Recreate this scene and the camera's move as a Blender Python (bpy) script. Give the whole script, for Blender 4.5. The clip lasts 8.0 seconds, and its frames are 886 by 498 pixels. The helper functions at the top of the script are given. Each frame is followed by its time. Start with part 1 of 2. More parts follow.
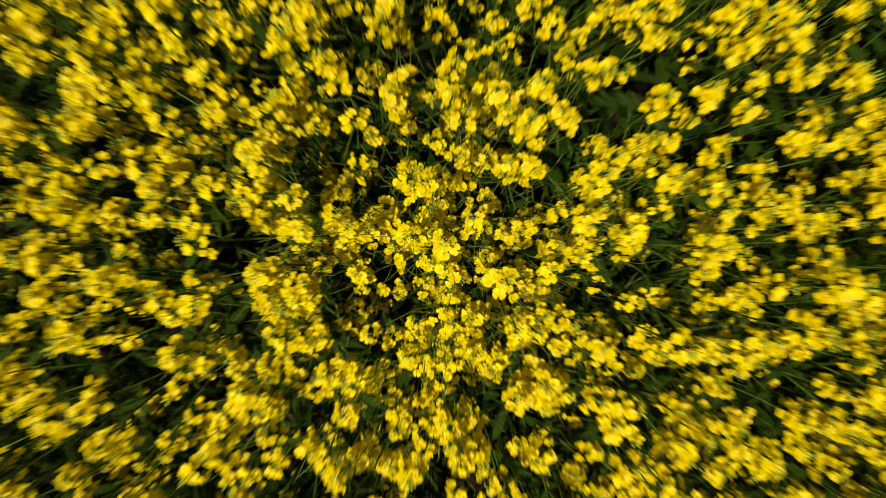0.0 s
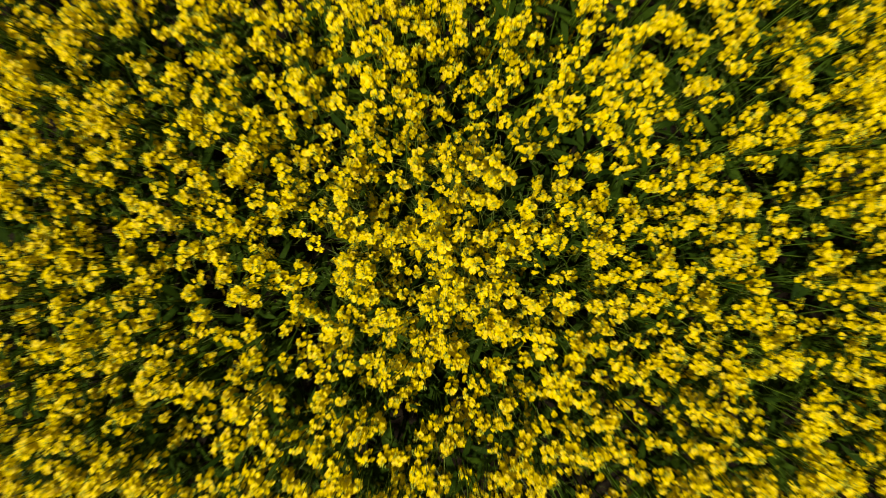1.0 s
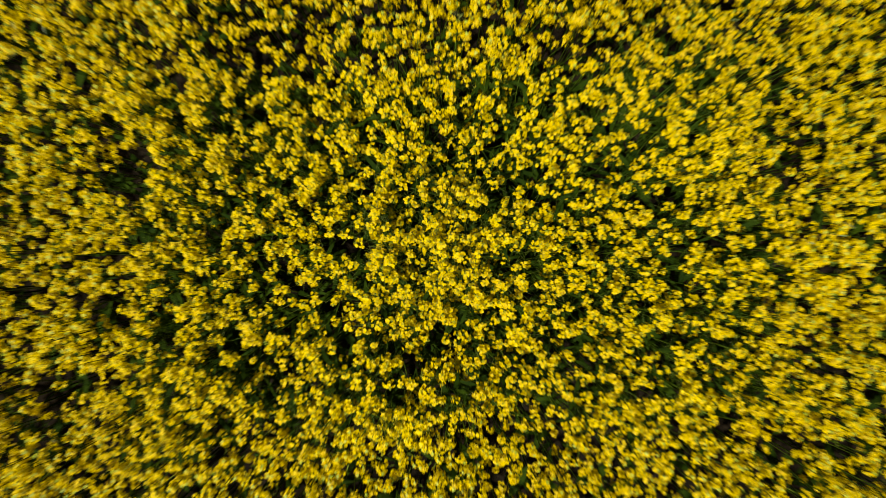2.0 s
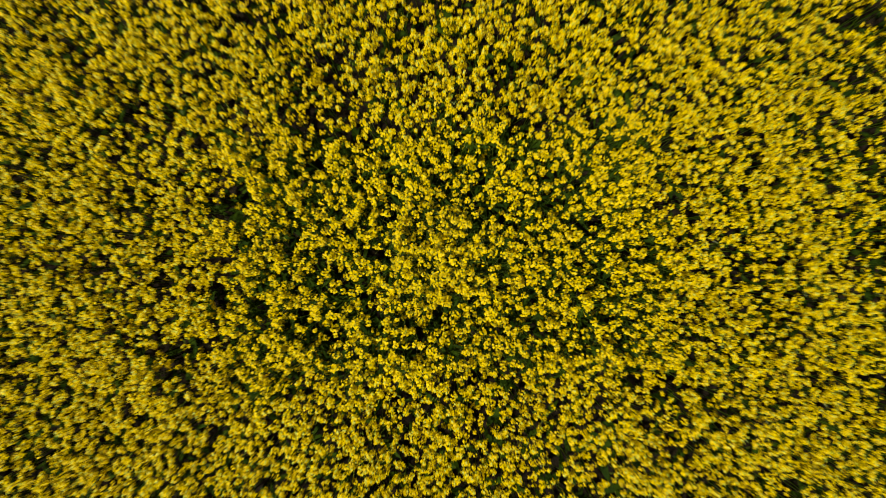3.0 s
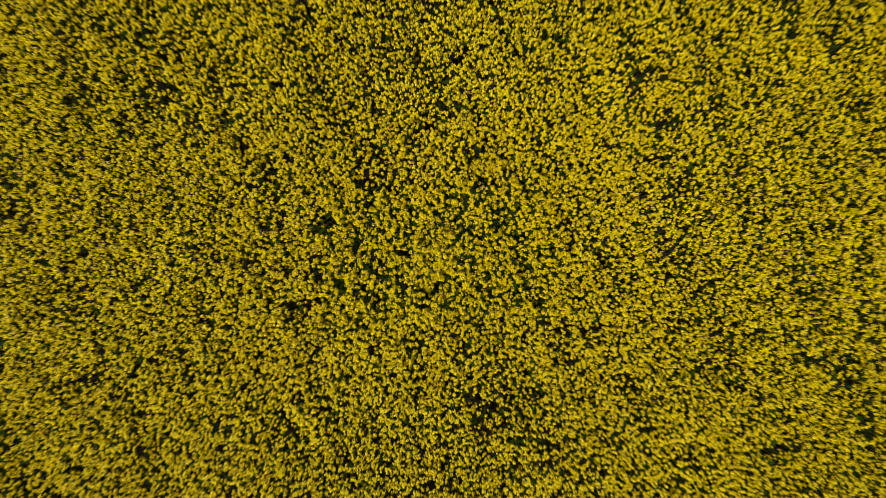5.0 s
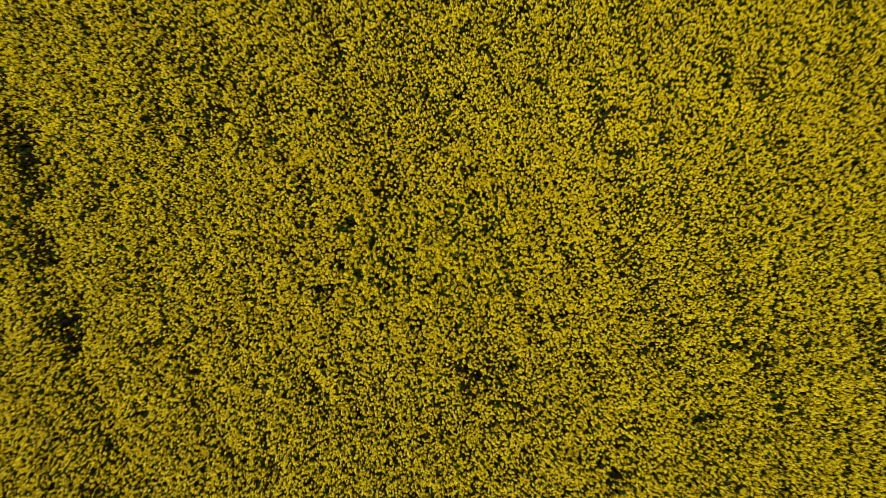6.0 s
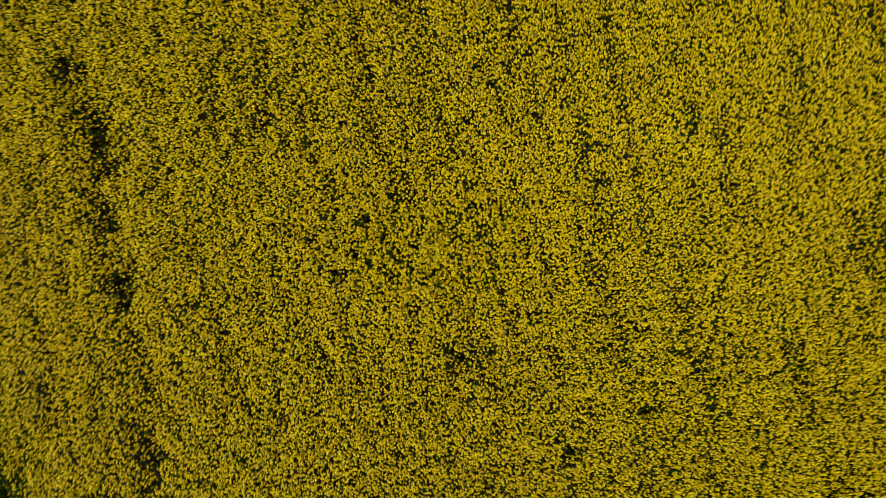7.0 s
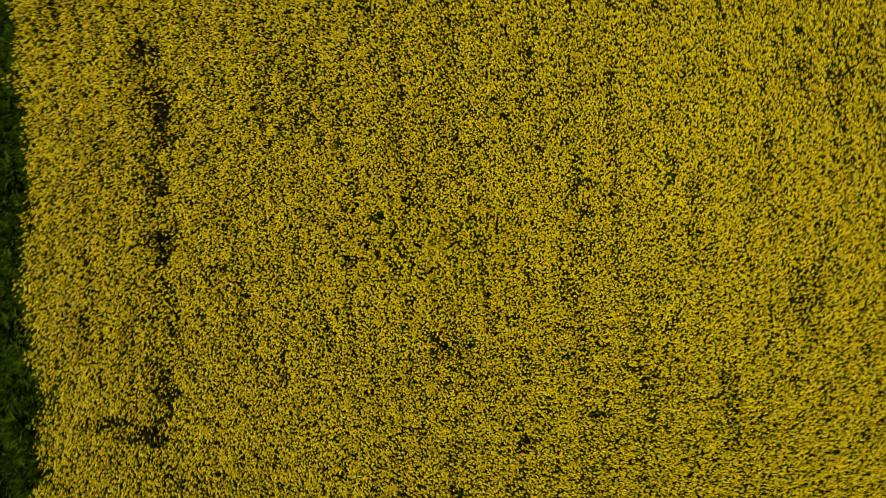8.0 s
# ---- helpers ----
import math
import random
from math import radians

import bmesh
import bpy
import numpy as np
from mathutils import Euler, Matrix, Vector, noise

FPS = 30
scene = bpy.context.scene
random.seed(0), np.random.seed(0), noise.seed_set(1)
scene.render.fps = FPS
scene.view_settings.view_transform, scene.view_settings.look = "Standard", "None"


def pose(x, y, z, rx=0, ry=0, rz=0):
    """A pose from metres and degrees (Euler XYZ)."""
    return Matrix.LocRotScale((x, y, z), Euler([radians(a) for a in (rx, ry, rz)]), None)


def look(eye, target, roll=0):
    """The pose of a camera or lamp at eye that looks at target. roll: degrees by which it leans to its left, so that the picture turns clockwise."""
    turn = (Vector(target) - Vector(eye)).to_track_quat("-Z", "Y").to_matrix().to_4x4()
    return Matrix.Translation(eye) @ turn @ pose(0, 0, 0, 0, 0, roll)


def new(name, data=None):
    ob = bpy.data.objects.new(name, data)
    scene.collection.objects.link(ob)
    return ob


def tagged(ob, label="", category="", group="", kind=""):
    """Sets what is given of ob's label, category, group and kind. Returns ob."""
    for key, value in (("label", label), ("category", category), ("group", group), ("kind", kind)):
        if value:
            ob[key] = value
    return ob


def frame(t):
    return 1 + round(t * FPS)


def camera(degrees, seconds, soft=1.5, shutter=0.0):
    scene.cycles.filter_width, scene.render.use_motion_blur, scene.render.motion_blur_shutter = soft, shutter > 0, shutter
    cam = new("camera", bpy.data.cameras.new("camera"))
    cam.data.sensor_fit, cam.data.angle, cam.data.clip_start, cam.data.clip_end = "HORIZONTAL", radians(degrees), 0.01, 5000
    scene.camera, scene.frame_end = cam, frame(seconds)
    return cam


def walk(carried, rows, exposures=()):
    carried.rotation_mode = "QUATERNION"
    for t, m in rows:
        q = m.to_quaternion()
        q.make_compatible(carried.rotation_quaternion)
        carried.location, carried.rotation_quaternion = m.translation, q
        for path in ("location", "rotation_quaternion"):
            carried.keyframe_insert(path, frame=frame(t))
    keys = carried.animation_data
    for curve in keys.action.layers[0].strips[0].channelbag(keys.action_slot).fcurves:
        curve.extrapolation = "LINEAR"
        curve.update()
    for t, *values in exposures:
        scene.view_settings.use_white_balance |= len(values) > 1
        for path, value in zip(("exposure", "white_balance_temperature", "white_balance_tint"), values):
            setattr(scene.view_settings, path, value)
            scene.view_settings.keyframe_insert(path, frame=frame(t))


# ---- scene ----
# The camera rises straight up over the crop, looking down, and turns slowly at the end.
cam = camera(73.0, 8.0, soft=0.75, shutter=0.8)
PATH = [
    (0, pose(0.043, 0.048, 1.996, 0.12, -0.28, -3.43)),
    (0.5, pose(0.050, 0.052, 2.366, -0.17, 0.08, -3.40)),
    (1, pose(0.055, 0.049, 2.714, -0.15, 0.25, -3.37)),
    (1.5, pose(0.057, 0.034, 3.085, 0.06, 0.13, -3.31)),
    (1.7, pose(0.058, 0.026, 3.257, 0.15, 0.08, -3.42)),
    (2.8, pose(0.066, 0.071, 4.607, -0.03, 0.04, -3.14)),
    (3, pose(0.068, 0.085, 4.867, -0.02, 0.05, -3.16)),
    (3.5, pose(0.081, 0.102, 5.628, -0.01, 0.12, -3.16)),
    (4, pose(0.097, 0.107, 6.453, -0.02, 0.12, -3.24)),
    (4.5, pose(0.103, 0.100, 7.280, -0.02, 0.07, -3.24)),
    (4.7, pose(0.098, 0.101, 7.596, -0.01, -0.01, -3.29)),
    (5.8, pose(0.107, 0.017, 9.529, 0.34, -0.05, -1.91)),
    (6, pose(0.112, 0.024, 9.860, 0.29, -0.04, -1.29)),
    (6.5, pose(0.117, 0.044, 10.691, 0.10, -0.08, 0.84)),
    (7, pose(0.129, 0.065, 11.522, -0.01, -0.04, 3.90)),
    (7.5, pose(0.140, 0.093, 12.363, -0.07, 0.01, 7.73)),
    (8, pose(0.141, 0.144, 13.192, -0.16, 0.05, 12.12)),
]
walk(cam, PATH, exposures=[(0.0, 0.38, 7250, 10), (3.0, 0.26, 7250, 10), (8.0, 0.11, 7250, 10)])

# ---- light: a clear sky and a high sun ----
SUN_AZIMUTH, SUN_ELEVATION = 212.0, 69.0
world = bpy.data.worlds.new("sky")
scene.world = world
world.use_nodes = True
wn = world.node_tree.nodes
sky = wn.new("ShaderNodeTexSky")
sky.sky_type, sky.sun_disc = "NISHITA", False
sky.air_density, sky.dust_density, sky.ozone_density = 0.8, 6.0, 0.6
sky.sun_elevation, sky.sun_rotation = radians(SUN_ELEVATION), radians(90 - SUN_AZIMUTH)
wn["Background"].inputs["Strength"].default_value = 0.03
world.node_tree.links.new(sky.outputs[0], wn["Background"].inputs["Color"])

sun = new("sun", bpy.data.lights.new("sun", "SUN"))
sun.data.energy, sun.data.angle, sun.data.color = 3.9, radians(2), (1.0, 0.95, 0.86)
sun_way = Vector((math.cos(radians(SUN_AZIMUTH)) * math.cos(radians(SUN_ELEVATION)),
                  math.sin(radians(SUN_AZIMUTH)) * math.cos(radians(SUN_ELEVATION)), math.sin(radians(SUN_ELEVATION))))
sun.matrix_world = look(sun_way * 40, (0, 0, 0))


# ---- materials ----
def material(name):
    m = bpy.data.materials.new(name)
    m.use_nodes = True
    m.node_tree.nodes.clear()
    return m, m.node_tree.nodes, m.node_tree.links


def thin_plant(name, low, high, scale, translucent, roughness, gloss=0.2, through_tint=1.15):
    """Petal or leaf: two colours mixed by noise and by a random value, reflecting and letting light through."""
    m, n, l = material(name)
    out = n.new("ShaderNodeOutputMaterial")
    geo = n.new("ShaderNodeNewGeometry")
    fine, wide = n.new("ShaderNodeTexNoise"), n.new("ShaderNodeTexNoise")
    fine.inputs["Scale"].default_value, wide.inputs["Scale"].default_value = scale, 1.7
    fine.inputs["Detail"].default_value, wide.inputs["Detail"].default_value = 3, 2
    l.new(geo.outputs["Position"], fine.inputs["Vector"])
    l.new(geo.outputs["Position"], wide.inputs["Vector"])
    a = n.new("ShaderNodeMath")
    a.operation = "MULTIPLY_ADD"
    a.inputs[1].default_value = 0.5
    l.new(geo.outputs["Random Per Island"], a.inputs[0])
    l.new(fine.outputs["Fac"], a.inputs[2])
    b = n.new("ShaderNodeMath")
    b.operation = "MULTIPLY_ADD"
    b.inputs[1].default_value = 0.7
    l.new(wide.outputs["Fac"], b.inputs[0])
    l.new(a.outputs[0], b.inputs[2])
    ramp = n.new("ShaderNodeMapRange")
    ramp.inputs["From Min"].default_value, ramp.inputs["From Max"].default_value = 0.7, 1.5
    l.new(b.outputs[0], ramp.inputs["Value"])
    mix = n.new("ShaderNodeMix")
    mix.data_type = "RGBA"
    mix.inputs[6].default_value, mix.inputs[7].default_value = (*low, 1), (*high, 1)
    l.new(ramp.outputs[0], mix.inputs[0])
    face = n.new("ShaderNodeBsdfPrincipled")
    face.inputs["Roughness"].default_value = roughness
    face.inputs["Specular IOR Level"].default_value = gloss
    l.new(mix.outputs[2], face.inputs["Base Color"])
    crumple = n.new("ShaderNodeTexNoise")
    crumple.inputs["Scale"].default_value, crumple.inputs["Detail"].default_value = 260, 2
    l.new(geo.outputs["Position"], crumple.inputs["Vector"])
    bump = n.new("ShaderNodeBump")
    bump.inputs["Strength"].default_value, bump.inputs["Distance"].default_value = 0.6, 0.003
    l.new(crumple.outputs["Fac"], bump.inputs["Height"])
    l.new(bump.outputs[0], face.inputs["Normal"])
    trans = n.new("ShaderNodeBsdfTranslucent")
    tint = n.new("ShaderNodeVectorMath")
    tint.operation = "SCALE"
    tint.inputs["Scale"].default_value = through_tint
    l.new(mix.outputs[2], tint.inputs[0])
    l.new(tint.outputs[0], trans.inputs["Color"])
    both = n.new("ShaderNodeMixShader")
    both.inputs[0].default_value = translucent
    l.new(face.outputs[0], both.inputs[1])
    l.new(trans.outputs[0], both.inputs[2])
    l.new(both.outputs[0], out.inputs["Surface"])
    return m


PETAL = thin_plant("petal_yellow", (0.54, 0.392, 0.001), (0.89, 0.722, 0.002), 60, 0.24, 0.42, 0.2)
BUD = thin_plant("bud_green_yellow", (0.26, 0.35, 0.020), (0.50, 0.58, 0.060), 90, 0.10, 0.42, 0.3)
POD = thin_plant("pod_pale_green", (0.034, 0.068, 0.004), (0.15, 0.21, 0.020), 60, 0.05, 0.36, 0.35)
STALK = thin_plant("stalk_green", (0.018, 0.046, 0.003), (0.075, 0.130, 0.008), 40, 0.05, 0.55, 0.12)
# Leaf green taken below its real tone, carrying shade from inside the crop.
LEAF = thin_plant("leaf_green_shaded", (0.007, 0.020, 0.002), (0.028, 0.056, 0.003), 25, 0.10, 0.7, 0.04)
GRASS = thin_plant("grass_green", (0.018, 0.044, 0.002), (0.070, 0.125, 0.003), 8, 0.20, 0.7, 0.08)


def soil_material():
    m, n, l = material("soil_brown_shaded")
    out, face = n.new("ShaderNodeOutputMaterial"), n.new("ShaderNodeBsdfPrincipled")
    geo, fine, wide = n.new("ShaderNodeNewGeometry"), n.new("ShaderNodeTexNoise"), n.new("ShaderNodeTexNoise")
    fine.inputs["Scale"].default_value, fine.inputs["Detail"].default_value = 28, 6
    wide.inputs["Scale"].default_value = 0.9
    mix, ramp = n.new("ShaderNodeMix"), n.new("ShaderNodeMath")
    ramp.operation = "MULTIPLY"
    mix.data_type = "RGBA"
    # Darker than real soil: the gaps' black shade is put into the colour.
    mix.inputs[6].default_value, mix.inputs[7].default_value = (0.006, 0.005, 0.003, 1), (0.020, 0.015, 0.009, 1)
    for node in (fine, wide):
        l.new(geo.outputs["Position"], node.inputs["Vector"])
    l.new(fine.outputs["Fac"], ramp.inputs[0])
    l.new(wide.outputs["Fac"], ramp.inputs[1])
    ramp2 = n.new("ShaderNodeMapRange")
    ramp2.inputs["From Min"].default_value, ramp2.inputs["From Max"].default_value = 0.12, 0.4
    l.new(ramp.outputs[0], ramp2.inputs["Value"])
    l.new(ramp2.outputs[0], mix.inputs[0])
    bump = n.new("ShaderNodeBump")
    bump.inputs["Strength"].default_value, bump.inputs["Distance"].default_value = 0.8, 0.03
    l.new(fine.outputs["Fac"], bump.inputs["Height"])
    l.new(bump.outputs[0], face.inputs["Normal"])
    side, edge, turf = n.new("ShaderNodeVectorMath"), n.new("ShaderNodeMapRange"), n.new("ShaderNodeMix")
    side.operation = "DOT_PRODUCT"
    side.inputs[1].default_value = (0.967, 0.255, 0)
    l.new(geo.outputs["Position"], side.inputs[0])
    l.new(side.outputs["Value"], edge.inputs["Value"])
    edge.inputs["From Min"].default_value, edge.inputs["From Max"].default_value = -8.5, -9.2
    turf.data_type = "RGBA"
    turf.inputs[7].default_value = (0.012, 0.030, 0.003, 1)
    l.new(edge.outputs[0], turf.inputs[0])
    l.new(mix.outputs[2], turf.inputs[6])
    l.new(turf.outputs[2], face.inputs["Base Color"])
    face.inputs["Roughness"].default_value = 0.95
    face.inputs["Specular IOR Level"].default_value = 0.08
    l.new(face.outputs[0], out.inputs["Surface"])
    return m


SOIL = soil_material()


def canopy_material():
    """The crop far off, where single flower heads melt together."""
    m, n, l = material("far_crop")
    out, face = n.new("ShaderNodeOutputMaterial"), n.new("ShaderNodeBsdfPrincipled")
    geo, cell, wide = n.new("ShaderNodeNewGeometry"), n.new("ShaderNodeTexVoronoi"), n.new("ShaderNodeTexNoise")
    cell.inputs["Scale"].default_value, wide.inputs["Scale"].default_value = 11, 1.6
    l.new(geo.outputs["Position"], cell.inputs["Vector"])
    l.new(geo.outputs["Position"], wide.inputs["Vector"])
    add, ramp, mix = n.new("ShaderNodeMath"), n.new("ShaderNodeMapRange"), n.new("ShaderNodeMix")
    l.new(cell.outputs["Distance"], add.inputs[0])
    l.new(wide.outputs["Fac"], add.inputs[1])
    ramp.inputs["From Min"].default_value, ramp.inputs["From Max"].default_value = 0.8, 1.3
    l.new(add.outputs[0], ramp.inputs["Value"])
    mix.data_type = "RGBA"
    mix.inputs[6].default_value, mix.inputs[7].default_value = (0.30, 0.222, 0.003, 1), (0.040, 0.050, 0.006, 1)
    l.new(ramp.outputs[0], mix.inputs[0])
    l.new(mix.outputs[2], face.inputs["Base Color"])
    bump = n.new("ShaderNodeBump")
    bump.invert = True
    bump.inputs["Distance"].default_value = 0.06
    l.new(cell.outputs["Distance"], bump.inputs["Height"])
    l.new(bump.outputs[0], face.inputs["Normal"])
    face.inputs["Roughness"].default_value = 0.8
    l.new(face.outputs[0], out.inputs["Surface"])
    return m


FAR_CROP = canopy_material()


# ---- mesh building ----
class Pile:
    """Vertices and faces of three or four corners, gathered and made into one mesh."""

    def __init__(self):
        self.verts, self.faces, self.slots, self.count = [], [], [], 0

    def add(self, verts, faces, slot=0):
        self.verts.append(np.asarray(verts, float).reshape(-1, 3))
        for size in (3, 4):
            some = [f for f in faces if len(f) == size] if not isinstance(faces, np.ndarray) else (faces if faces.shape[1] == size else [])
            if len(some):
                self.faces.append(np.asarray(some, np.int64) + self.count)
                self.slots.append(slot)
        self.count += len(self.verts[-1])
        return self

    def mesh(self, name, *materials):
        verts = np.concatenate(self.verts)
        me = bpy.data.meshes.new(name)
        me.vertices.add(len(verts))
        me.vertices.foreach_set("co", verts.astype(np.float32).ravel())
        sizes = np.concatenate([np.full(len(f), f.shape[1]) for f in self.faces])
        corners = np.concatenate([f.ravel() for f in self.faces])
        me.loops.add(len(corners))
        me.loops.foreach_set("vertex_index", corners.astype(np.int32))
        me.polygons.add(len(sizes))
        me.polygons.foreach_set("loop_start", np.r_[0, np.cumsum(sizes)[:-1]].astype(np.int32))
        me.polygons.foreach_set("material_index", np.concatenate([np.full(len(f), s) for f, s in zip(self.faces, self.slots)]).astype(np.int32))
        me.update(calc_edges=True)
        for m in materials:
            me.materials.append(m)
        return me


def part(name, mesh, parent, m=None, label=""):
    ob = new(name, mesh)
    ob.parent = parent
    if m is not None:
        ob.matrix_basis = m
    return tagged(ob, label)


def frame_of(axis, spin):
    """Rows: two directions across and the axis, turned about it."""
    axis = np.asarray(axis, float) / np.linalg.norm(axis)
    side = np.cross(axis, (0, 1, 0) if abs(axis[1]) < 0.9 else (1, 0, 0))
    side /= np.linalg.norm(side)
    other = np.cross(axis, side)
    return np.array([math.cos(spin) * side + math.sin(spin) * other, math.cos(spin) * other - math.sin(spin) * side, axis])


def tube(points, radii, sides=3):
    """A thin tapered tube along points, with a closed tip."""
    verts, faces = [], []
    for k, (p, r) in enumerate(zip(points, radii)):
        way = np.subtract(points[min(k + 1, len(points) - 1)], points[max(k - 1, 0)])
        f = frame_of(way, 0)
        for s in range(sides):
            a = 2 * math.pi * s / sides
            verts.append(np.asarray(p) + r * (math.cos(a) * f[0] + math.sin(a) * f[1]))
    for k in range(len(points) - 1):
        for s in range(sides):
            a, b = k * sides + s, k * sides + (s + 1) % sides
            faces.append((a, b, b + sides, a + sides))
    faces.append(tuple(range(len(verts) - sides, len(verts))) if sides in (3, 4) else (len(verts) - 3, len(verts) - 2, len(verts) - 1))
    return verts, faces


def petal(r, w, cup, twist):
    """A broad rounded petal along +x with a narrow claw and a notched end, rising by cup and twisted about its length."""
    v = [(0.0, -0.10 * w, 0), (0.0, 0.10 * w, 0), (0.36 * r, -0.42 * w, 0.35 * cup), (0.36 * r, 0.42 * w, 0.35 * cup),
         (0.74 * r, -0.54 * w, 0.9 * cup), (0.74 * r, 0.54 * w, 0.9 * cup), (1.0 * r, -0.26 * w, 0.7 * cup), (1.0 * r, 0.26 * w, 0.7 * cup)]
    v = np.array(v)
    v[:, 2] += twist * v[:, 1]
    return v, [(0, 2, 3, 1), (2, 4, 5, 3), (4, 6, 7, 5)]


def flower_pile(rng):
    """One four-petalled flower, about 18 mm across, opening towards +z, its petals unevenly spread and cupped."""
    pile = Pile()
    cupped = rng.uniform(0.0, 0.0042)
    for k in range(4):
        v, f = petal(rng.uniform(0.0078, 0.0100), rng.uniform(0.0074, 0.0096), cupped + rng.uniform(-0.0012, 0.0022), rng.normal(0, 0.22))
        a = math.pi / 2 * k + rng.normal(0, 0.2)
        turn = np.array([[math.cos(a), -math.sin(a), 0], [math.sin(a), math.cos(a), 0], [0, 0, 1]])
        pile.add(v @ turn.T, f)
    v, f = tube([(0, 0, -0.0005), (0, 0, 0.0035)], [0.0016, 0.0010])
    pile.add(v, f, 1)
    return pile


FLOWER_RNG = np.random.default_rng(5)
FLOWERS = [flower_pile(FLOWER_RNG) for _ in range(10)]
FLOWER_MESHES = [p.mesh("flower", PETAL, BUD) for p in FLOWERS]


def head_plan(rng, tall=1.0):
    """Where the flowers, buds and pods of one loose flower head sit, with z up along its axis and the newest buds at the top."""
    n = int(rng.integers(8, 14))
    long = tall * rng.uniform(0.030, 0.062)
    wide = rng.uniform(0.013, 0.023)
    flowers = []
    for k in range(n):
        a, far = 2.4 * k + rng.normal(0, 0.45), (k + 0.6) / n
        r = wide * (0.38 + 0.80 * far ** 0.7) * rng.uniform(0.7, 1.25)
        z = -long * far + rng.normal(0, 0.004)
        tip = np.array([r * math.cos(a), r * math.sin(a), z])
        lean, a = float(np.clip(rng.normal(0.30 + 0.75 * far, 0.32), 0.0, 1.6)), a + rng.normal(0, 0.4)
        axis = np.array([math.sin(lean) * math.cos(a), math.sin(lean) * math.sin(a), math.cos(lean)])
        flowers.append((tip, axis, rng.uniform(0, 6.3), rng.uniform(0.78, 1.12), int(rng.integers(0, 10)), (0, 0, z - 0.014)))
    buds = []
    for k in range(int(rng.integers(7, 14))):
        a, r = 2.4 * k, 0.0022 * math.sqrt(k)
        buds.append((np.array([r * math.cos(a), r * math.sin(a), 0.010 - 0.55 * r]), np.array([0.35 * math.cos(a), 0.35 * math.sin(a), 1])))
    pods = []
    for k in range(int(rng.integers(6, 13))):
        a, z = 2.4 * k + rng.normal(0, 0.3), -long - 0.006 - 0.007 * k
        pods.append(((0, 0, z), a, rng.uniform(0.030, 0.062), rng.uniform(0.15, 0.9)))
    return dict(flowers=flowers, buds=buds, pods=pods, long=long)


def stalk_pile(plan, plain=False):
    """The stalk of a head (first material) with the fine flower stalks and the young curved pods (second material)."""
    pile = Pile()
    low = plan["long"] + 0.02 + 0.007 * len(plan["pods"])
    pile.add(*tube([(0, 0, -low), (0, 0, -0.5 * low), (0, 0, 0.008)], [0.0020, 0.0016, 0.0009]))
    for tip, axis, _, _, _, root in () if plain else plan["flowers"]:
        pile.add(*tube([root, tip - 0.0005 * axis], [0.0005, 0.0004]), 1)
    for root, a, reach, up in plan["pods"][::2] if plain else plan["pods"]:
        way = np.array([math.cos(a), math.sin(a), up])
        mid = np.asarray(root) + 0.55 * reach * way
        if plain:
            pile.add(*tube([root, np.asarray(root) + reach * way], [0.0009, 0.0005]), 1)
            continue
        pile.add(*tube([root, mid, mid + reach * np.array([0.55 * math.cos(a), 0.55 * math.sin(a), 1.1 * up])], [0.0005, 0.0010, 0.0004]), 1)
    return pile


def bud_pile(plan, most=99):
    pile = Pile()
    for at, way in plan["buds"][:most]:
        f = frame_of(way, 0)
        r, h = 0.0018, 0.0052
        v = [at, at + 0.45 * h * f[2] + r * f[0], at + 0.45 * h * f[2] + r * f[1], at + 0.45 * h * f[2] - r * f[0], at + 0.45 * h * f[2] - r * f[1], at + h * f[2]]
        pile.add(v, [(0, 2, 1), (0, 3, 2), (0, 4, 3), (0, 1, 4), (5, 1, 2), (5, 2, 3), (5, 3, 4), (5, 4, 1)])
    return pile


def placed(pile, out, at, axis, spin, size, shift=0):
    """One more copy of a pile in another, its materials moved on by shift."""
    f = frame_of(axis, spin) * size
    n = out.count
    for v in pile.verts:
        out.verts.append(v @ f + at)
        out.count += len(v)
    for g, slot in zip(pile.faces, pile.slots):
        out.faces.append(g + n)
        out.slots.append(slot + shift)


def kites(flowers):
    """Flowers as they show from two metres: four kite-shaped petals each."""
    v, f = [], []
    for tip, axis, spin, size, kind, _ in flowers:
        b = frame_of(axis, spin) * size * 0.0100
        for k in range(4):
            a, rise = math.pi / 2 * k, 0.1 + 0.07 * ((3 * k + kind) % 5)
            x, y = math.cos(a) * b[0] + math.sin(a) * b[1], math.cos(a) * b[1] - math.sin(a) * b[0]
            n = len(v)
            v += [tip, tip + 0.60 * x - 0.54 * y + rise * b[2], tip + 1.0 * x + 1.2 * rise * b[2], tip + 0.60 * x + 0.54 * y + rise * b[2]]
            f.append((n, n + 1, n + 2, n + 3))
    return np.array(v), np.array(f)


def crosses(flowers):
    """Flowers as they show from three or four metres: four wedge-shaped petals each."""
    v, f = [], []
    for tip, axis, spin, size, _, _ in flowers:
        b = frame_of(axis, spin) * size * 0.0100
        for k in range(4):
            a = math.pi / 2 * k
            x, y = math.cos(a) * b[0] + math.sin(a) * b[1], math.cos(a) * b[1] - math.sin(a) * b[0]
            n = len(v)
            v += [tip - 0.1 * x, tip + 0.90 * x - 0.52 * y + 0.2 * b[2], tip + 0.90 * x + 0.52 * y + 0.1 * b[2]]
            f.append((n, n + 1, n + 2))
    return np.array(v), np.array(f)


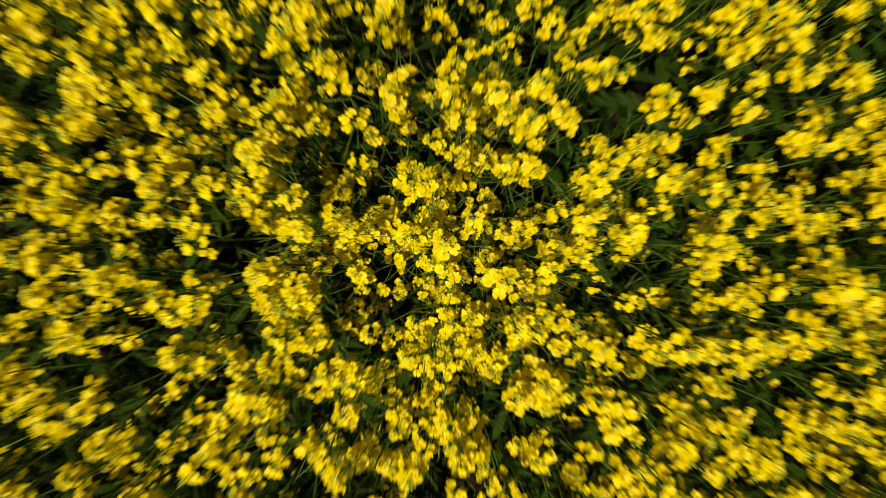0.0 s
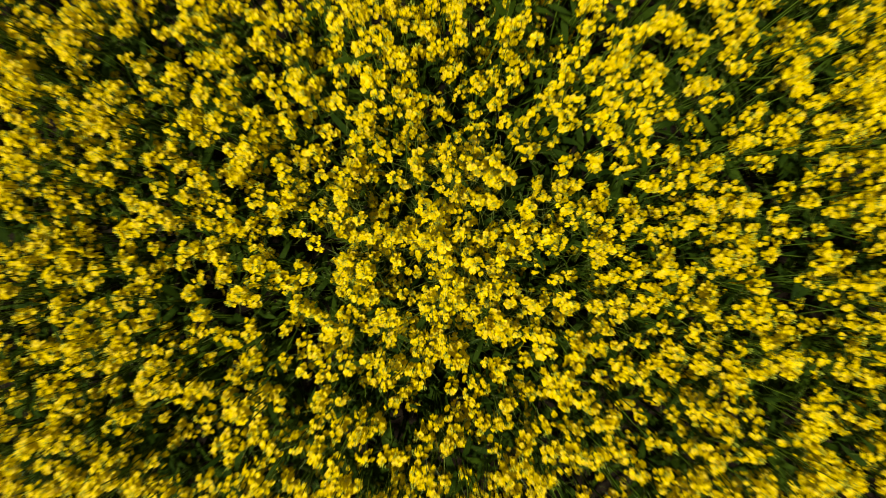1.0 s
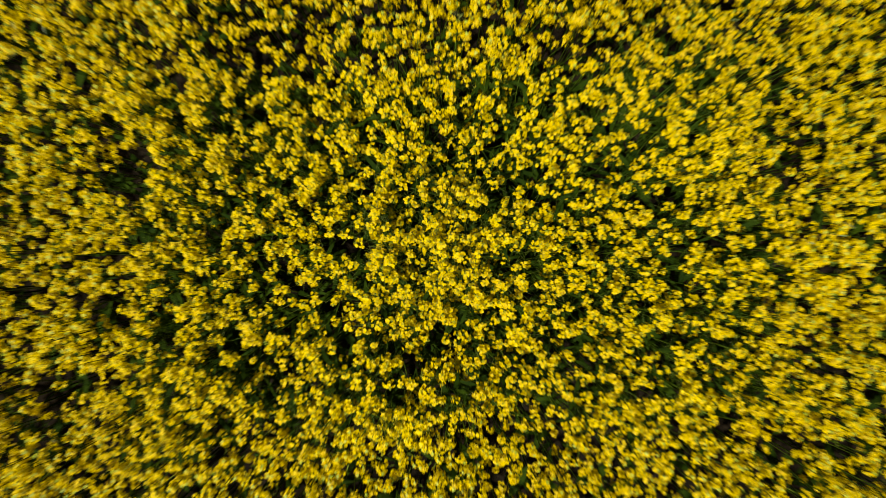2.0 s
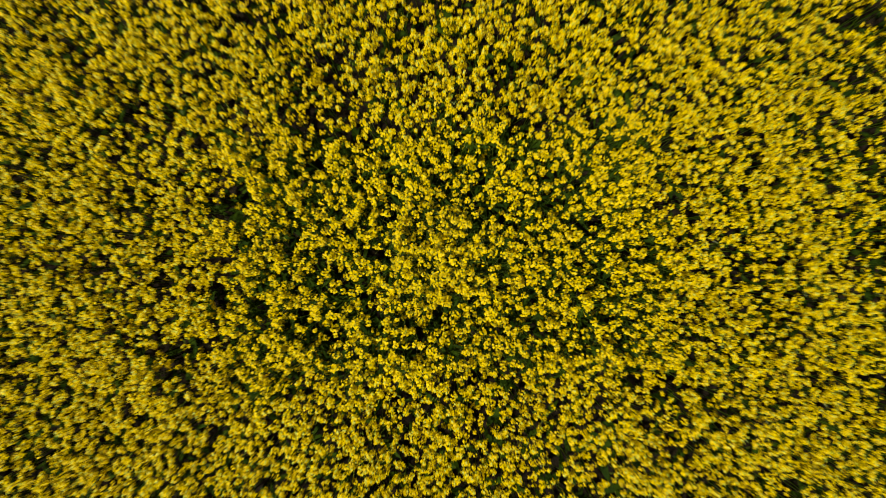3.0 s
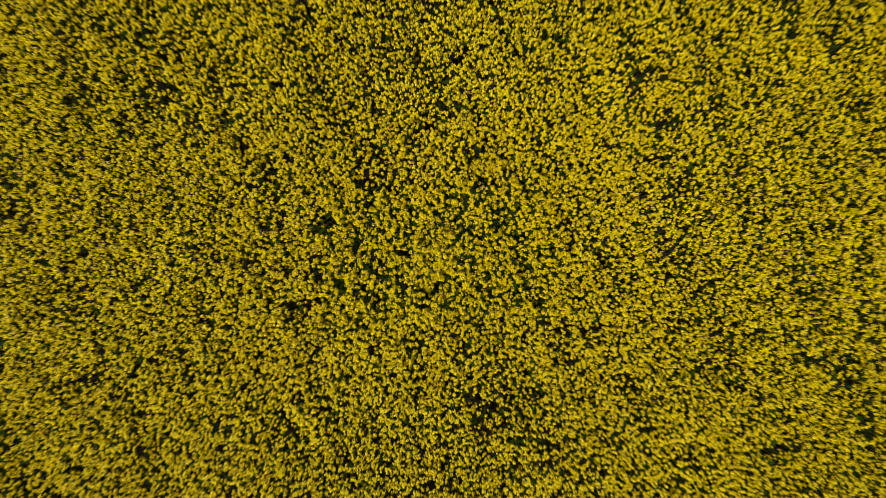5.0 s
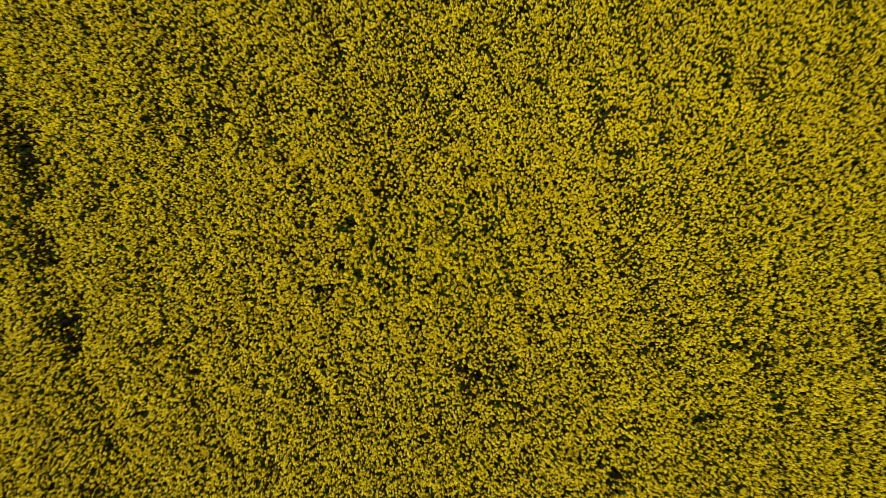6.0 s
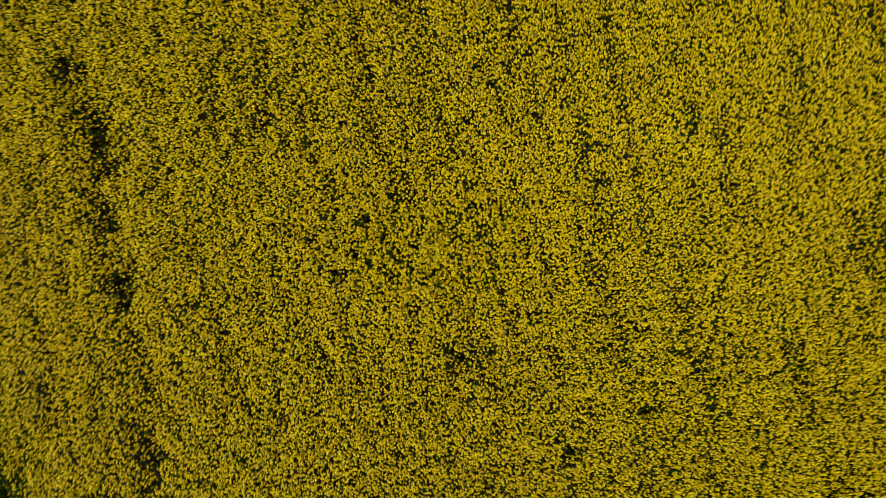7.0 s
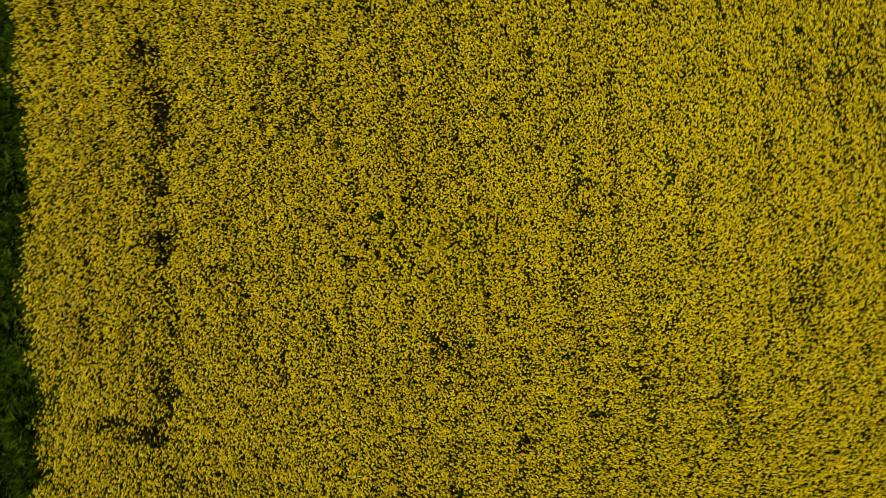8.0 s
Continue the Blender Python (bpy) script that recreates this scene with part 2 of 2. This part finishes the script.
def flecks(flowers):
    """Flowers as they show from ten metres: one small three-cornered sheet each."""
    v, f = [], []
    for tip, axis, spin, size, _, _ in flowers:
        b = frame_of(axis, spin) * size * 0.0132
        n = len(v)
        v += [tip + b[0] + 0.15 * b[2], tip - 0.5 * b[0] + 0.87 * b[1], tip - 0.5 * b[0] - 0.87 * b[1] + 0.1 * b[2]]
        f.append((n, n + 1, n + 2))
    return np.array(v), np.array(f)


HEAD_RNG = np.random.default_rng(11)
HEADS = []
for _ in range(14):
    plan = head_plan(HEAD_RNG)
    plan["stalk"] = stalk_pile(plan).mesh("flower_head", STALK, POD)
    plan["bud_mesh"] = bud_pile(plan).mesh("bud_tip", BUD)
    bloom = Pile()
    for tip, axis, spin, size, kind, _ in plan["flowers"]:
        placed(FLOWERS[kind], bloom, tip, axis, spin, size)
    placed(bud_pile(plan), bloom, (0, 0, 0), (0, 0, 1), 0, 1, 1)
    plan["bloom"] = bloom.mesh("blossom", PETAL, BUD)
    whole = Pile()
    v, f = kites(plan["flowers"])
    whole.add(v, f, 0)
    placed(bud_pile(plan, 5), whole, (0, 0, -0.004), (0, 0, 1), 0, 1.5, 1)
    placed(stalk_pile(plan, plain=True), whole, (0, 0, 0), (0, 0, 1), 0, 1, 2)
    plan["whole"] = whole.mesh("flower_head", PETAL, BUD, STALK, POD)
    HEADS.append(plan)


def leaf_pile(rng, long, wide):
    """A drooping lance-shaped leaf along +x, folded along its midrib, with a wavy edge."""
    v, f = [], []
    for k in range(6):
        s = k / 5
        w = wide * (math.sin(math.pi * min(1, 0.12 + 0.88 * s) ** 0.8) + 0.04) * rng.uniform(0.82, 1.15)
        x, z = long * s, 0.30 * long * s - 0.55 * long * s * s
        v += [(x, -w / 2, z + 0.18 * w), (x, 0, z), (x, w / 2, z + 0.18 * w + rng.normal(0, 0.04 * wide))]
    for k in range(5):
        a = 3 * k
        f += [(a, a + 1, a + 4, a + 3), (a + 1, a + 2, a + 5, a + 4)]
    return Pile().add(v, f)


LEAF_RNG = np.random.default_rng(3)
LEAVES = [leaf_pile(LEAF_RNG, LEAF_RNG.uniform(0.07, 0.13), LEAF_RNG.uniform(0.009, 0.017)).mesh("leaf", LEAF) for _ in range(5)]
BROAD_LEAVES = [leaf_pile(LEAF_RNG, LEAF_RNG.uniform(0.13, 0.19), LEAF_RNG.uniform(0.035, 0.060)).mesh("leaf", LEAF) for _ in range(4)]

# ---- the plan of the field: drill rows run along ROW, ACROSS is square to them ----
ROW, ACROSS = np.array([-0.255, 0.967]), np.array([0.967, 0.255])
FIELD_EDGE = -8.40            # about where the crop ends and the grass begins, along ACROSS
BUILT = (-8.75, 9.7, -5.7, 5.9)   # the stretch of crop built plant by plant: across from, to, along from, to


def edge_at(along):
    """The uneven edge of the crop, as a place along ACROSS."""
    return FIELD_EDGE + 0.08 * np.cos(1.3 * (along - 2.1)) - 0.018 * np.minimum(along, 0) + 0.012 * np.maximum(along, 0) + 0.05 * np.sin(4.3 * along) + 0.04 * np.sin(9.1 * along + 1)


# Thin places in the crop: x, y, half width across the rows, half length along them.
BARE = [
    (0.26, 0.19, 0.06, 0.04), (-0.13, 0.16, 0.05, 0.04), (-0.04, -0.02, 0.04, 0.04), (-0.07, 0.27, 0.04, 0.04), (0.39, -0.00, 0.04, 0.04),
    (0.24, -0.34, 0.04, 0.04), (-0.02, -0.37, 0.04, 0.04), (-0.69, -0.16, 0.04, 0.04),
    (-1.11, -0.26, 0.05, 0.04), (0.54, 0.82, 0.07, 0.11), (0.48, 1.16, 0.06, 0.08),
    (-0.71, 0.99, 0.08, 0.07), (-2.14, 0.08, 0.07, 0.05), (-1.63, -0.51, 0.09, 0.07), (-1.27, 0.48, 0.08, 0.07), (0.26, -1.01, 0.09, 0.09),
    (1.71, -0.96, 0.07, 0.06), (-0.18, 1.33, 0.07, 0.07),
]
LANES = [
    (-0.53, 0.88, 0.10, 0.09), (-1.27, 0.44, 0.09, 0.07), (0.03, 1.56, 0.09, 0.07), (2.47, 1.95, 0.11, 0.14), (2.78, 1.41, 0.10, 0.10),
    (2.89, 0.66, 0.14, 0.11), (0.47, -1.85, 0.14, 0.19), (1.02, -1.68, 0.09, 0.07), (-4.06, -1.18, 0.11, 0.07), (-2.15, 0.11, 0.07, 0.06),
    (-1.69, -0.47, 0.07, 0.06), (4.35, -0.63, 0.08, 0.08), (4.40, -1.43, 0.10, 0.08), (2.57, -3.28, 0.11, 0.11), (3.88, -2.49, 0.10, 0.08),
    (0.80, 0.31, 0.08, 0.06), (-6.54, 2.73, 0.21, 0.18), (-6.03, 1.72, 0.14, 0.39), (-5.83, 1.06, 0.16, 0.21), (-5.72, 0.15, 0.11, 0.28),
    (-5.37, -0.95, 0.18, 0.30), (-4.79, -4.75, 0.30, 0.21), (-5.52, -4.64, 0.21, 0.14), (-4.67, -3.96, 0.14, 0.23),
]

# The tallest flower heads in the middle of the field: x, y.
TALL = [
    (0.05, 0.06), (0.03, 0.14), (0.09, 0.09), (-0.08, 0.02), (-0.08, 0.09), (-0.00, 0.07), (0.05, -0.05), (0.13, 0.00), (0.20, 0.01), (0.28, 0.14),
    (0.38, 0.13), (0.31, 0.06), (0.25, 0.07), (0.15, 0.17), (0.08, -0.05), (0.14, -0.07), (0.18, -0.05), (-0.15, 0.01), (-0.20, 0.03), (-0.22, 0.02),
    (-0.07, -0.07), (-0.11, -0.18), (-0.22, -0.16), (-0.03, -0.20), (0.03, -0.19), (-0.34, -0.08), (-0.48, -0.04), (-0.28, 0.16), (-0.21, 0.19), (-0.18, 0.29),
    (-0.10, 0.32), (-0.01, 0.27), (0.08, 0.31), (0.09, 0.24), (0.18, 0.22), (0.24, 0.22), (0.28, 0.28), (0.43, 0.11), (0.54, 0.08), (0.45, 0.03),
    (0.37, -0.11), (0.39, -0.24), (-0.47, -0.15), (-0.37, 0.30), (-0.45, 0.36), (0.63, -0.04), (0.78, -0.02), (0.55, -0.33),
]


def thin(p):
    """How bare the crop is at points p (n, 2): 0 full, 1 empty."""
    bare = np.zeros(len(p))
    for x, y, a, b in BARE + LANES:
        # Farther out the gaps are wider, so that one sees down into them aslant.
        out = math.hypot(x, y)
        a, much = a + 0.014 * out, 0.92 if out > 4 else 0.74 if out > 1.4 else 0.66
        d = p - (1.018 * x, 1.018 * y)
        way = np.arctan2(d[:, 1], d[:, 0])
        r = np.hypot(d @ ACROSS / a, d @ ROW / b) * (1 + 0.28 * np.sin(3 * way + 9 * x) + 0.18 * np.sin(5 * way + 7 * y))
        bare = np.maximum(bare, np.clip(1.7 - 1.1 * r, 0, much))
    across = p @ ACROSS
    for at, wide, much in ((-5.60, 0.30, 0.72), (0.42, 0.30, 0.44), (2.88, 0.15, 0.42), (-0.45, 0.12, 0.15), (1.55, 0.10, 0.12), (4.2, 0.12, 0.15), (6.3, 0.12, 0.12), (-2.6, 0.12, 0.12), (-4.4, 0.1, 0.15)):
        wander = at + 0.06 * np.sin(1.3 * (p @ ROW) + 2 * at)
        patchy = 0.55 + 0.45 * np.sin(2.1 * (p @ ROW) + 5 * at) * np.sin(0.9 * (p @ ROW) + at)
        bare = np.maximum(bare, much * patchy * np.exp(-(((across - wander) / wide) ** 2)))
    streak = np.array([noise.noise((a * 2.6, b * 0.45, 7.0)) + 0.7 * noise.noise((a * 5.5, b * 1.6, 2.0)) for a, b in zip(across, p @ ROW)])
    calm = np.clip(np.max(np.abs(p) / (1.0, 0.6), axis=1), 0.45, 1)
    return np.maximum(bare, calm * np.clip(1.0 * streak - 0.10, 0, 0.50))


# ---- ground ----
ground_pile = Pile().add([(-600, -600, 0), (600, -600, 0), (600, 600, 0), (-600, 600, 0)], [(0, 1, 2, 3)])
tagged(new("ground", ground_pile.mesh("ground", SOIL)), "brown soil under the crop, its colour darkened for the shade there, green turf beyond its edge", "ground", kind="structure")

# ---- the crop ----
rng = np.random.default_rng(21)
STEP = 0.134
across_n, along_n = int((BUILT[1] - BUILT[0]) / STEP), int((BUILT[3] - BUILT[2]) / STEP)
aa, bb = np.meshgrid(np.arange(across_n), np.arange(along_n), indexing="ij")
cells = np.stack([aa.ravel() + 0.5, bb.ravel() + 0.5], -1) + rng.uniform(-0.4, 0.4, (aa.size, 2))
roots = (BUILT[0] + cells[:, :1] * STEP) * ACROSS + (BUILT[2] + cells[:, 1:] * STEP) * ROW
roots = roots[roots @ ACROSS > edge_at(roots @ ROW) + 0.10]
centre = np.array([0.06, 0.06])
tall = np.array(TALL)
gap = np.min(np.linalg.norm(roots[:, None] - tall[None], axis=2), axis=1) if len(tall) else 1
among = np.all(np.abs(roots - centre) < (0.78, 0.44), axis=1)
inner = np.all(np.abs(roots - centre) < (0.38, 0.27), axis=1)
roots = roots[(~among | (rng.uniform(0, 1, len(roots)) < np.where(inner, 0.66, 0.9))) & (gap > 0.04)]
roots = np.concatenate([tall + rng.normal(0, 0.025, tall.shape), roots])
is_tall = np.arange(len(roots)) < len(tall)
nearness = np.max(np.abs((roots - centre) / (1.78, 1.0)), axis=1)
order = np.argsort(nearness)
roots, tops = roots[order], [tuple(tall[k]) if is_tall[k] else None for k in order]
NEAR, MIDDLE, CLOSE = 300, 50, 17

plans = [head_plan(np.random.default_rng(100 + k), 0.8) for k in range(10)]
coarse = [crosses(p["flowers"]) for p in plans]
coarser = [flecks(p["flowers"][:8]) for p in plans]
coarsest = [flecks(p["flowers"][1:8]) for p in plans]
far_heads, far_stems, far_leaves = [], [], []


def plant_heads(root, lead, near):
    """Places and directions of one plant's flower heads: the top one and those of the side branches."""
    top = rng.normal(1.17, 0.05)
    heads = [(np.array([*(root + rng.normal(0, 0.03, 2)), top]), np.array([rng.normal(0, 0.14), rng.normal(0, 0.14), 1.0]))]
    if lead:
        top = rng.normal(1.17, 0.02)
        heads = [(np.array([*lead, top]), np.array([rng.normal(0, 0.1), rng.normal(0, 0.1), 1.0]))]
    turn = rng.uniform(0, 6.3)
    for k in range(int(rng.integers(4, 8)) if lead else int(rng.integers(10, 14) if near else rng.integers(13, 17))):
        # The lower branches stay close under the upper ones.
        low = rng.uniform(0.05 if lead else 0.0, 0.12) if rng.uniform() < (0.45 if near else 0.40) else rng.uniform(0.10, 0.46)
        a, r = turn + 2.4 * k, 0.150 * (1 - (0.9 if near else 0.0) * low) * math.sqrt(rng.uniform(0.04, 1))
        axis = np.array([0.30 * math.cos(a), 0.30 * math.sin(a), 1.0]) + np.r_[rng.normal(0, 0.15, 2), 0]
        heads.append((np.array([root[0] + r * math.cos(a), root[1] + r * math.sin(a), top - low]), axis))
    bare = thin(np.array([h[0][:2] for h in heads]))
    keep = (rng.uniform(0, 1, len(heads)) >= 0.85 * bare) | (np.arange(len(heads)) < (1 if lead else 0))
    sunk = 0.30 * bare * (np.arange(len(heads)) >= (1 if lead else 0))
    return top, [(at - (0, 0, low), axis) for (at, axis), k, low in zip(heads, keep, sunk) if k]


SLIM = np.array([(0, 0, 0), (0.35, -0.09, 0.10), (0.35, 0.09, 0.13), (0.75, -0.07, 0.06), (0.75, 0.07, 0.08), (1.0, 0, -0.10)])
SLIM_FACES = [(0, 1, 2), (1, 3, 4, 2), (3, 5, 4)]


def near_plant(n, root, top, heads):
    thing = tagged(new("rapeseed_plant"), "flowering oilseed rape plant with yellow flower heads on green stalks", "plant", "rape plants of the crop")
    thing.location = (*root, 0)
    base = np.array([*root, 0.0])
    lean = heads[0][0][:2] - root
    fork = np.array([0.5 * lean[0], 0.5 * lean[1], 0.58 * top])
    stem, leaves = Pile().add(*tube([(0, 0, 0), 0.5 * fork, fork], [0.007, 0.006, 0.0045], 4)), Pile()
    for at, axis in heads:
        axis = axis / np.linalg.norm(axis)
        end = at - base - 0.10 * axis
        start = fork * rng.uniform(0.75, 1.0)
        mid = 0.5 * (start + end) + np.array([0.15, 0.15, 0.0]) * (end - start)
        stem.add(*tube([start, mid, end], [0.0032, 0.0026, 0.0019]))
        for foot in (start + rng.uniform(0.2, 0.9) * (mid - start), mid + rng.uniform(0.0, 0.4) * (end - mid)):
            f = frame_of((rng.normal(0, 0.5), rng.normal(0, 0.5), 1.0), rng.uniform(0, 6.3)) * rng.uniform(0.06, 0.14)
            leaves.add(SLIM @ f + foot, SLIM_FACES)
    part("stem", stem.mesh("stem", STALK), thing)
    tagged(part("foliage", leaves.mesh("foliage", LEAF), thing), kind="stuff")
    for at, axis in heads:
        plan = HEADS[int(rng.integers(0, len(HEADS)))]
        spin, size = rng.uniform(0, 6.3), rng.uniform(0.78, 1.14)
        f = frame_of(axis, spin)
        m = Matrix.LocRotScale(Vector(at - base), Matrix(f.T.tolist()).to_quaternion(), Vector((size,) * 3))
        head = part("flower_head", plan["stalk"] if n < MIDDLE else plan["whole"], thing, m)
        if n < CLOSE:
            for tip, way, turn, big, kind, _ in plan["flowers"]:
                g = frame_of(way, turn)
                part("flower", FLOWER_MESHES[kind], head, Matrix.LocRotScale(Vector(tip), Matrix(g.T.tolist()).to_quaternion(), Vector((big,) * 3)))
            part("bud_tip", plan["bud_mesh"], head)
        elif n < MIDDLE:
            part("blossom", plan["bloom"], head)
    for k in range(3):
        a, z = rng.uniform(0, 6.3), rng.uniform(0.12, 0.60) * top
        some = LEAVES if z > 0.28 * top else BROAD_LEAVES
        m = pose(fork[0] * z / top, fork[1] * z / top, z, 0, rng.uniform(-40, 10), math.degrees(a))
        part("leaf", some[int(rng.integers(0, len(some)))], thing, m)


for n, root in enumerate(roots):
    top, heads = plant_heads(root, tops[n], n < NEAR)
    if not heads:
        continue
    if n < NEAR:
        near_plant(n, root, top, heads)
        continue
    far_heads += heads
    far_stems += [(root, top, at, axis) for k, (at, axis) in enumerate(heads) if k % 8 < 1]
    far_leaves += [(root + rng.normal(0, 0.05, 2), rng.uniform(0.25, 0.64) * top) for _ in range(2 if len(heads) > 8 else 1)]


def frames_of(axes, spins):
    axes = axes / np.linalg.norm(axes, axis=1, keepdims=True)
    side = np.cross(axes, (0, 1, 0))
    side /= np.linalg.norm(side, axis=1, keepdims=True)
    other = np.cross(axes, side)
    c, s = np.cos(spins)[:, None], np.sin(spins)[:, None]
    return np.stack([c * side + s * other, c * other - s * side, axes], 1)


def strewn(pile, v, f, at, frames, slot=0):
    """Many copies of one small form in the pile."""
    verts = np.einsum("vk,nkj->nvj", v, frames) + at[:, None]
    faces = f[None] + (np.arange(len(at)) * len(v))[:, None, None]
    pile.add(verts.reshape(-1, 3), faces.reshape(-1, f.shape[1]), slot)


crop = tagged(new("rapeseed_crop"), "dense yellow oilseed rape in full bloom, with green stalks", "crop", kind="stuff")
bloom, stems, foliage = Pile(), Pile(), Pile()
at, axes = np.array([h[0] for h in far_heads]), np.array([h[1] for h in far_heads])
kinds, sizes = rng.integers(0, len(coarse), len(at)), rng.uniform(0.68, 1.04, len(at))
frames = frames_of(axes, rng.uniform(0, 6.3, len(at))) * sizes[:, None, None]
upper = at[:, 2] > 0.98
nearer = np.max(np.abs((at[:, :2] - centre) / (2.7, 1.6)), axis=1) < 1
for k in range(len(coarse)):
    some, rest = (kinds == k) & nearer, (kinds == k) & ~nearer
    strewn(bloom, *coarse[k], at[some], frames[some])
    for layer, form in ((upper, coarser[k]), (~upper, coarsest[k])):
        strewn(bloom, *form, at[rest & layer], frames[rest & layer])
tips = np.array([(0.0104, 0, 0.010), (-0.0052, 0.0090, 0.012), (-0.0052, -0.0090, 0.010)])
strewn(bloom, tips, np.array([(0, 1, 2)]), at[upper], frames[upper], 1)
sprig = np.array([(0, 0, -0.06), (0.055, 0.004, -0.022), (0.051, 0.009, -0.020)])
strewn(bloom, sprig, np.array([(0, 1, 2)]), at[upper], frames[upper], 2)
ends = np.array([s[2] - 0.02 * s[3] for s in far_stems])
feet = np.array([[*s[0], 0.45 * s[1]] for s in far_stems])
prism = np.array([[0, 1, 4, 3], [1, 2, 5, 4], [2, 0, 3, 5]])
ring = np.array([[math.cos(a), math.sin(a), 0] for a in (0, 2.1, 4.2)])
tubes = np.concatenate([feet[:, None] + 0.004 * ring, ends[:, None] + 0.0018 * ring], 1)
stems.add(tubes.reshape(-1, 3), (prism[None] + (np.arange(len(ends)) * 6)[:, None, None]).reshape(-1, 4))
trunks = np.unique(np.round(feet, 4), axis=0)
low = trunks * (1, 1, 0)
tubes = np.concatenate([low[:, None] + 0.007 * ring, trunks[:, None] + 0.005 * ring], 1)
stems.add(tubes.reshape(-1, 3), (prism[None] + (np.arange(len(trunks)) * 6)[:, None, None]).reshape(-1, 4))
lv = np.array([(0, 0, 0), (0.4, -0.13, 0.10), (0.4, 0.13, 0.10), (0.8, -0.09, 0.04), (0.8, 0.09, 0.04), (1.0, 0, -0.12)])
lf3, lf4 = np.array([(0, 1, 2), (3, 5, 4)]), np.array([(1, 3, 4, 2)])
lat = np.array([[*r, z] for r, z in far_leaves])
lean = np.stack([rng.normal(0, 0.45, len(lat)), rng.normal(0, 0.45, len(lat)), np.ones(len(lat))], -1)
lframes = frames_of(lean, rng.uniform(0, 6.3, len(lat))) * rng.uniform(0.09, 0.20, len(lat))[:, None, None]
strewn(foliage, lv, lf3, lat, lframes)
strewn(foliage, lv, lf4, lat, lframes)
tagged(part("blossom", bloom.mesh("blossom", PETAL, BUD, POD), crop), kind="stuff")
tagged(part("stalk", stems.mesh("stalk", STALK), crop), kind="stuff")
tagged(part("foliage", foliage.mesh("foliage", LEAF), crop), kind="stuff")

# ---- the crop beyond, out to the distance ----
def far_sheet(a0, a1, b0, b1, step):
    na, nb = max(2, int((a1 - a0) / step) + 1), max(2, int((b1 - b0) / step) + 1)
    a, b = np.meshgrid(np.linspace(a0, a1, na), np.linspace(b0, b1, nb), indexing="ij")
    p = a.ravel()[:, None] * ACROSS + b.ravel()[:, None] * ROW
    z = 1.08 + np.random.default_rng(int(na * 31 + nb)).normal(0, 0.05, len(p))
    i = (np.arange(na - 1)[:, None] * nb + np.arange(nb - 1)[None]).ravel()
    return np.c_[p, z], np.stack([i, i + nb, i + nb + 1, i + 1], -1)


beyond = Pile()
beyond.add(*far_sheet(FIELD_EDGE, BUILT[1], BUILT[3], 30, 0.5)).add(*far_sheet(FIELD_EDGE, BUILT[1], -30, BUILT[2], 0.5))
beyond.add(*far_sheet(BUILT[1], 30, -30, 30, 0.5))
beyond.add(*far_sheet(FIELD_EDGE, 300, 30, 300, 4)).add(*far_sheet(FIELD_EDGE, 300, -300, -30, 4)).add(*far_sheet(30, 300, -30, 30, 4))
tagged(new("crop_beyond", beyond.mesh("crop_beyond", FAR_CROP)), "yellow rape crop stretching away to the horizon", "crop", kind="stuff")

# ---- the grass along the field's edge ----
g = np.random.default_rng(8)
verge = Pile()
count = 36000
gb = g.uniform(-7.0, 7.0, count)
ga = edge_at(gb) + 0.05 - 1.7 * g.uniform(0, 1, count) ** 0.9
gp = ga[:, None] * ACROSS + gb[:, None] * ROW
lump = np.array([noise.noise((x * 1.5, y * 1.5, 0.0)) + 0.6 * noise.noise((x * 4, y * 4, 3.0)) for x, y in gp])
tall = np.clip(0.28 + 0.40 * lump, 0.13, 0.60) * g.uniform(0.6, 1.2, count)
bv = np.array([(-0.04, 0, 0), (0.04, 0, 0), (0.06, 0.12, 0.60), (-0.05, 0.12, 0.60), (0.01, 0.34, 0.95)])
bend = frames_of(np.stack([g.normal(0, 0.35, len(gp)), g.normal(0, 0.35, len(gp)), np.ones(len(gp))], -1), g.uniform(0, 6.3, len(gp)))
bend = bend * tall[:, None, None]
at3 = np.c_[gp, np.zeros(len(gp))]
strewn(verge, bv, np.array([(0, 1, 2, 3)]), at3, bend)
strewn(verge, bv, np.array([(3, 2, 4)]), at3, bend)
tagged(new("grass_verge", verge.mesh("grass_verge", GRASS)), "dark green tufted grass along the edge of the field", "grass", kind="stuff")
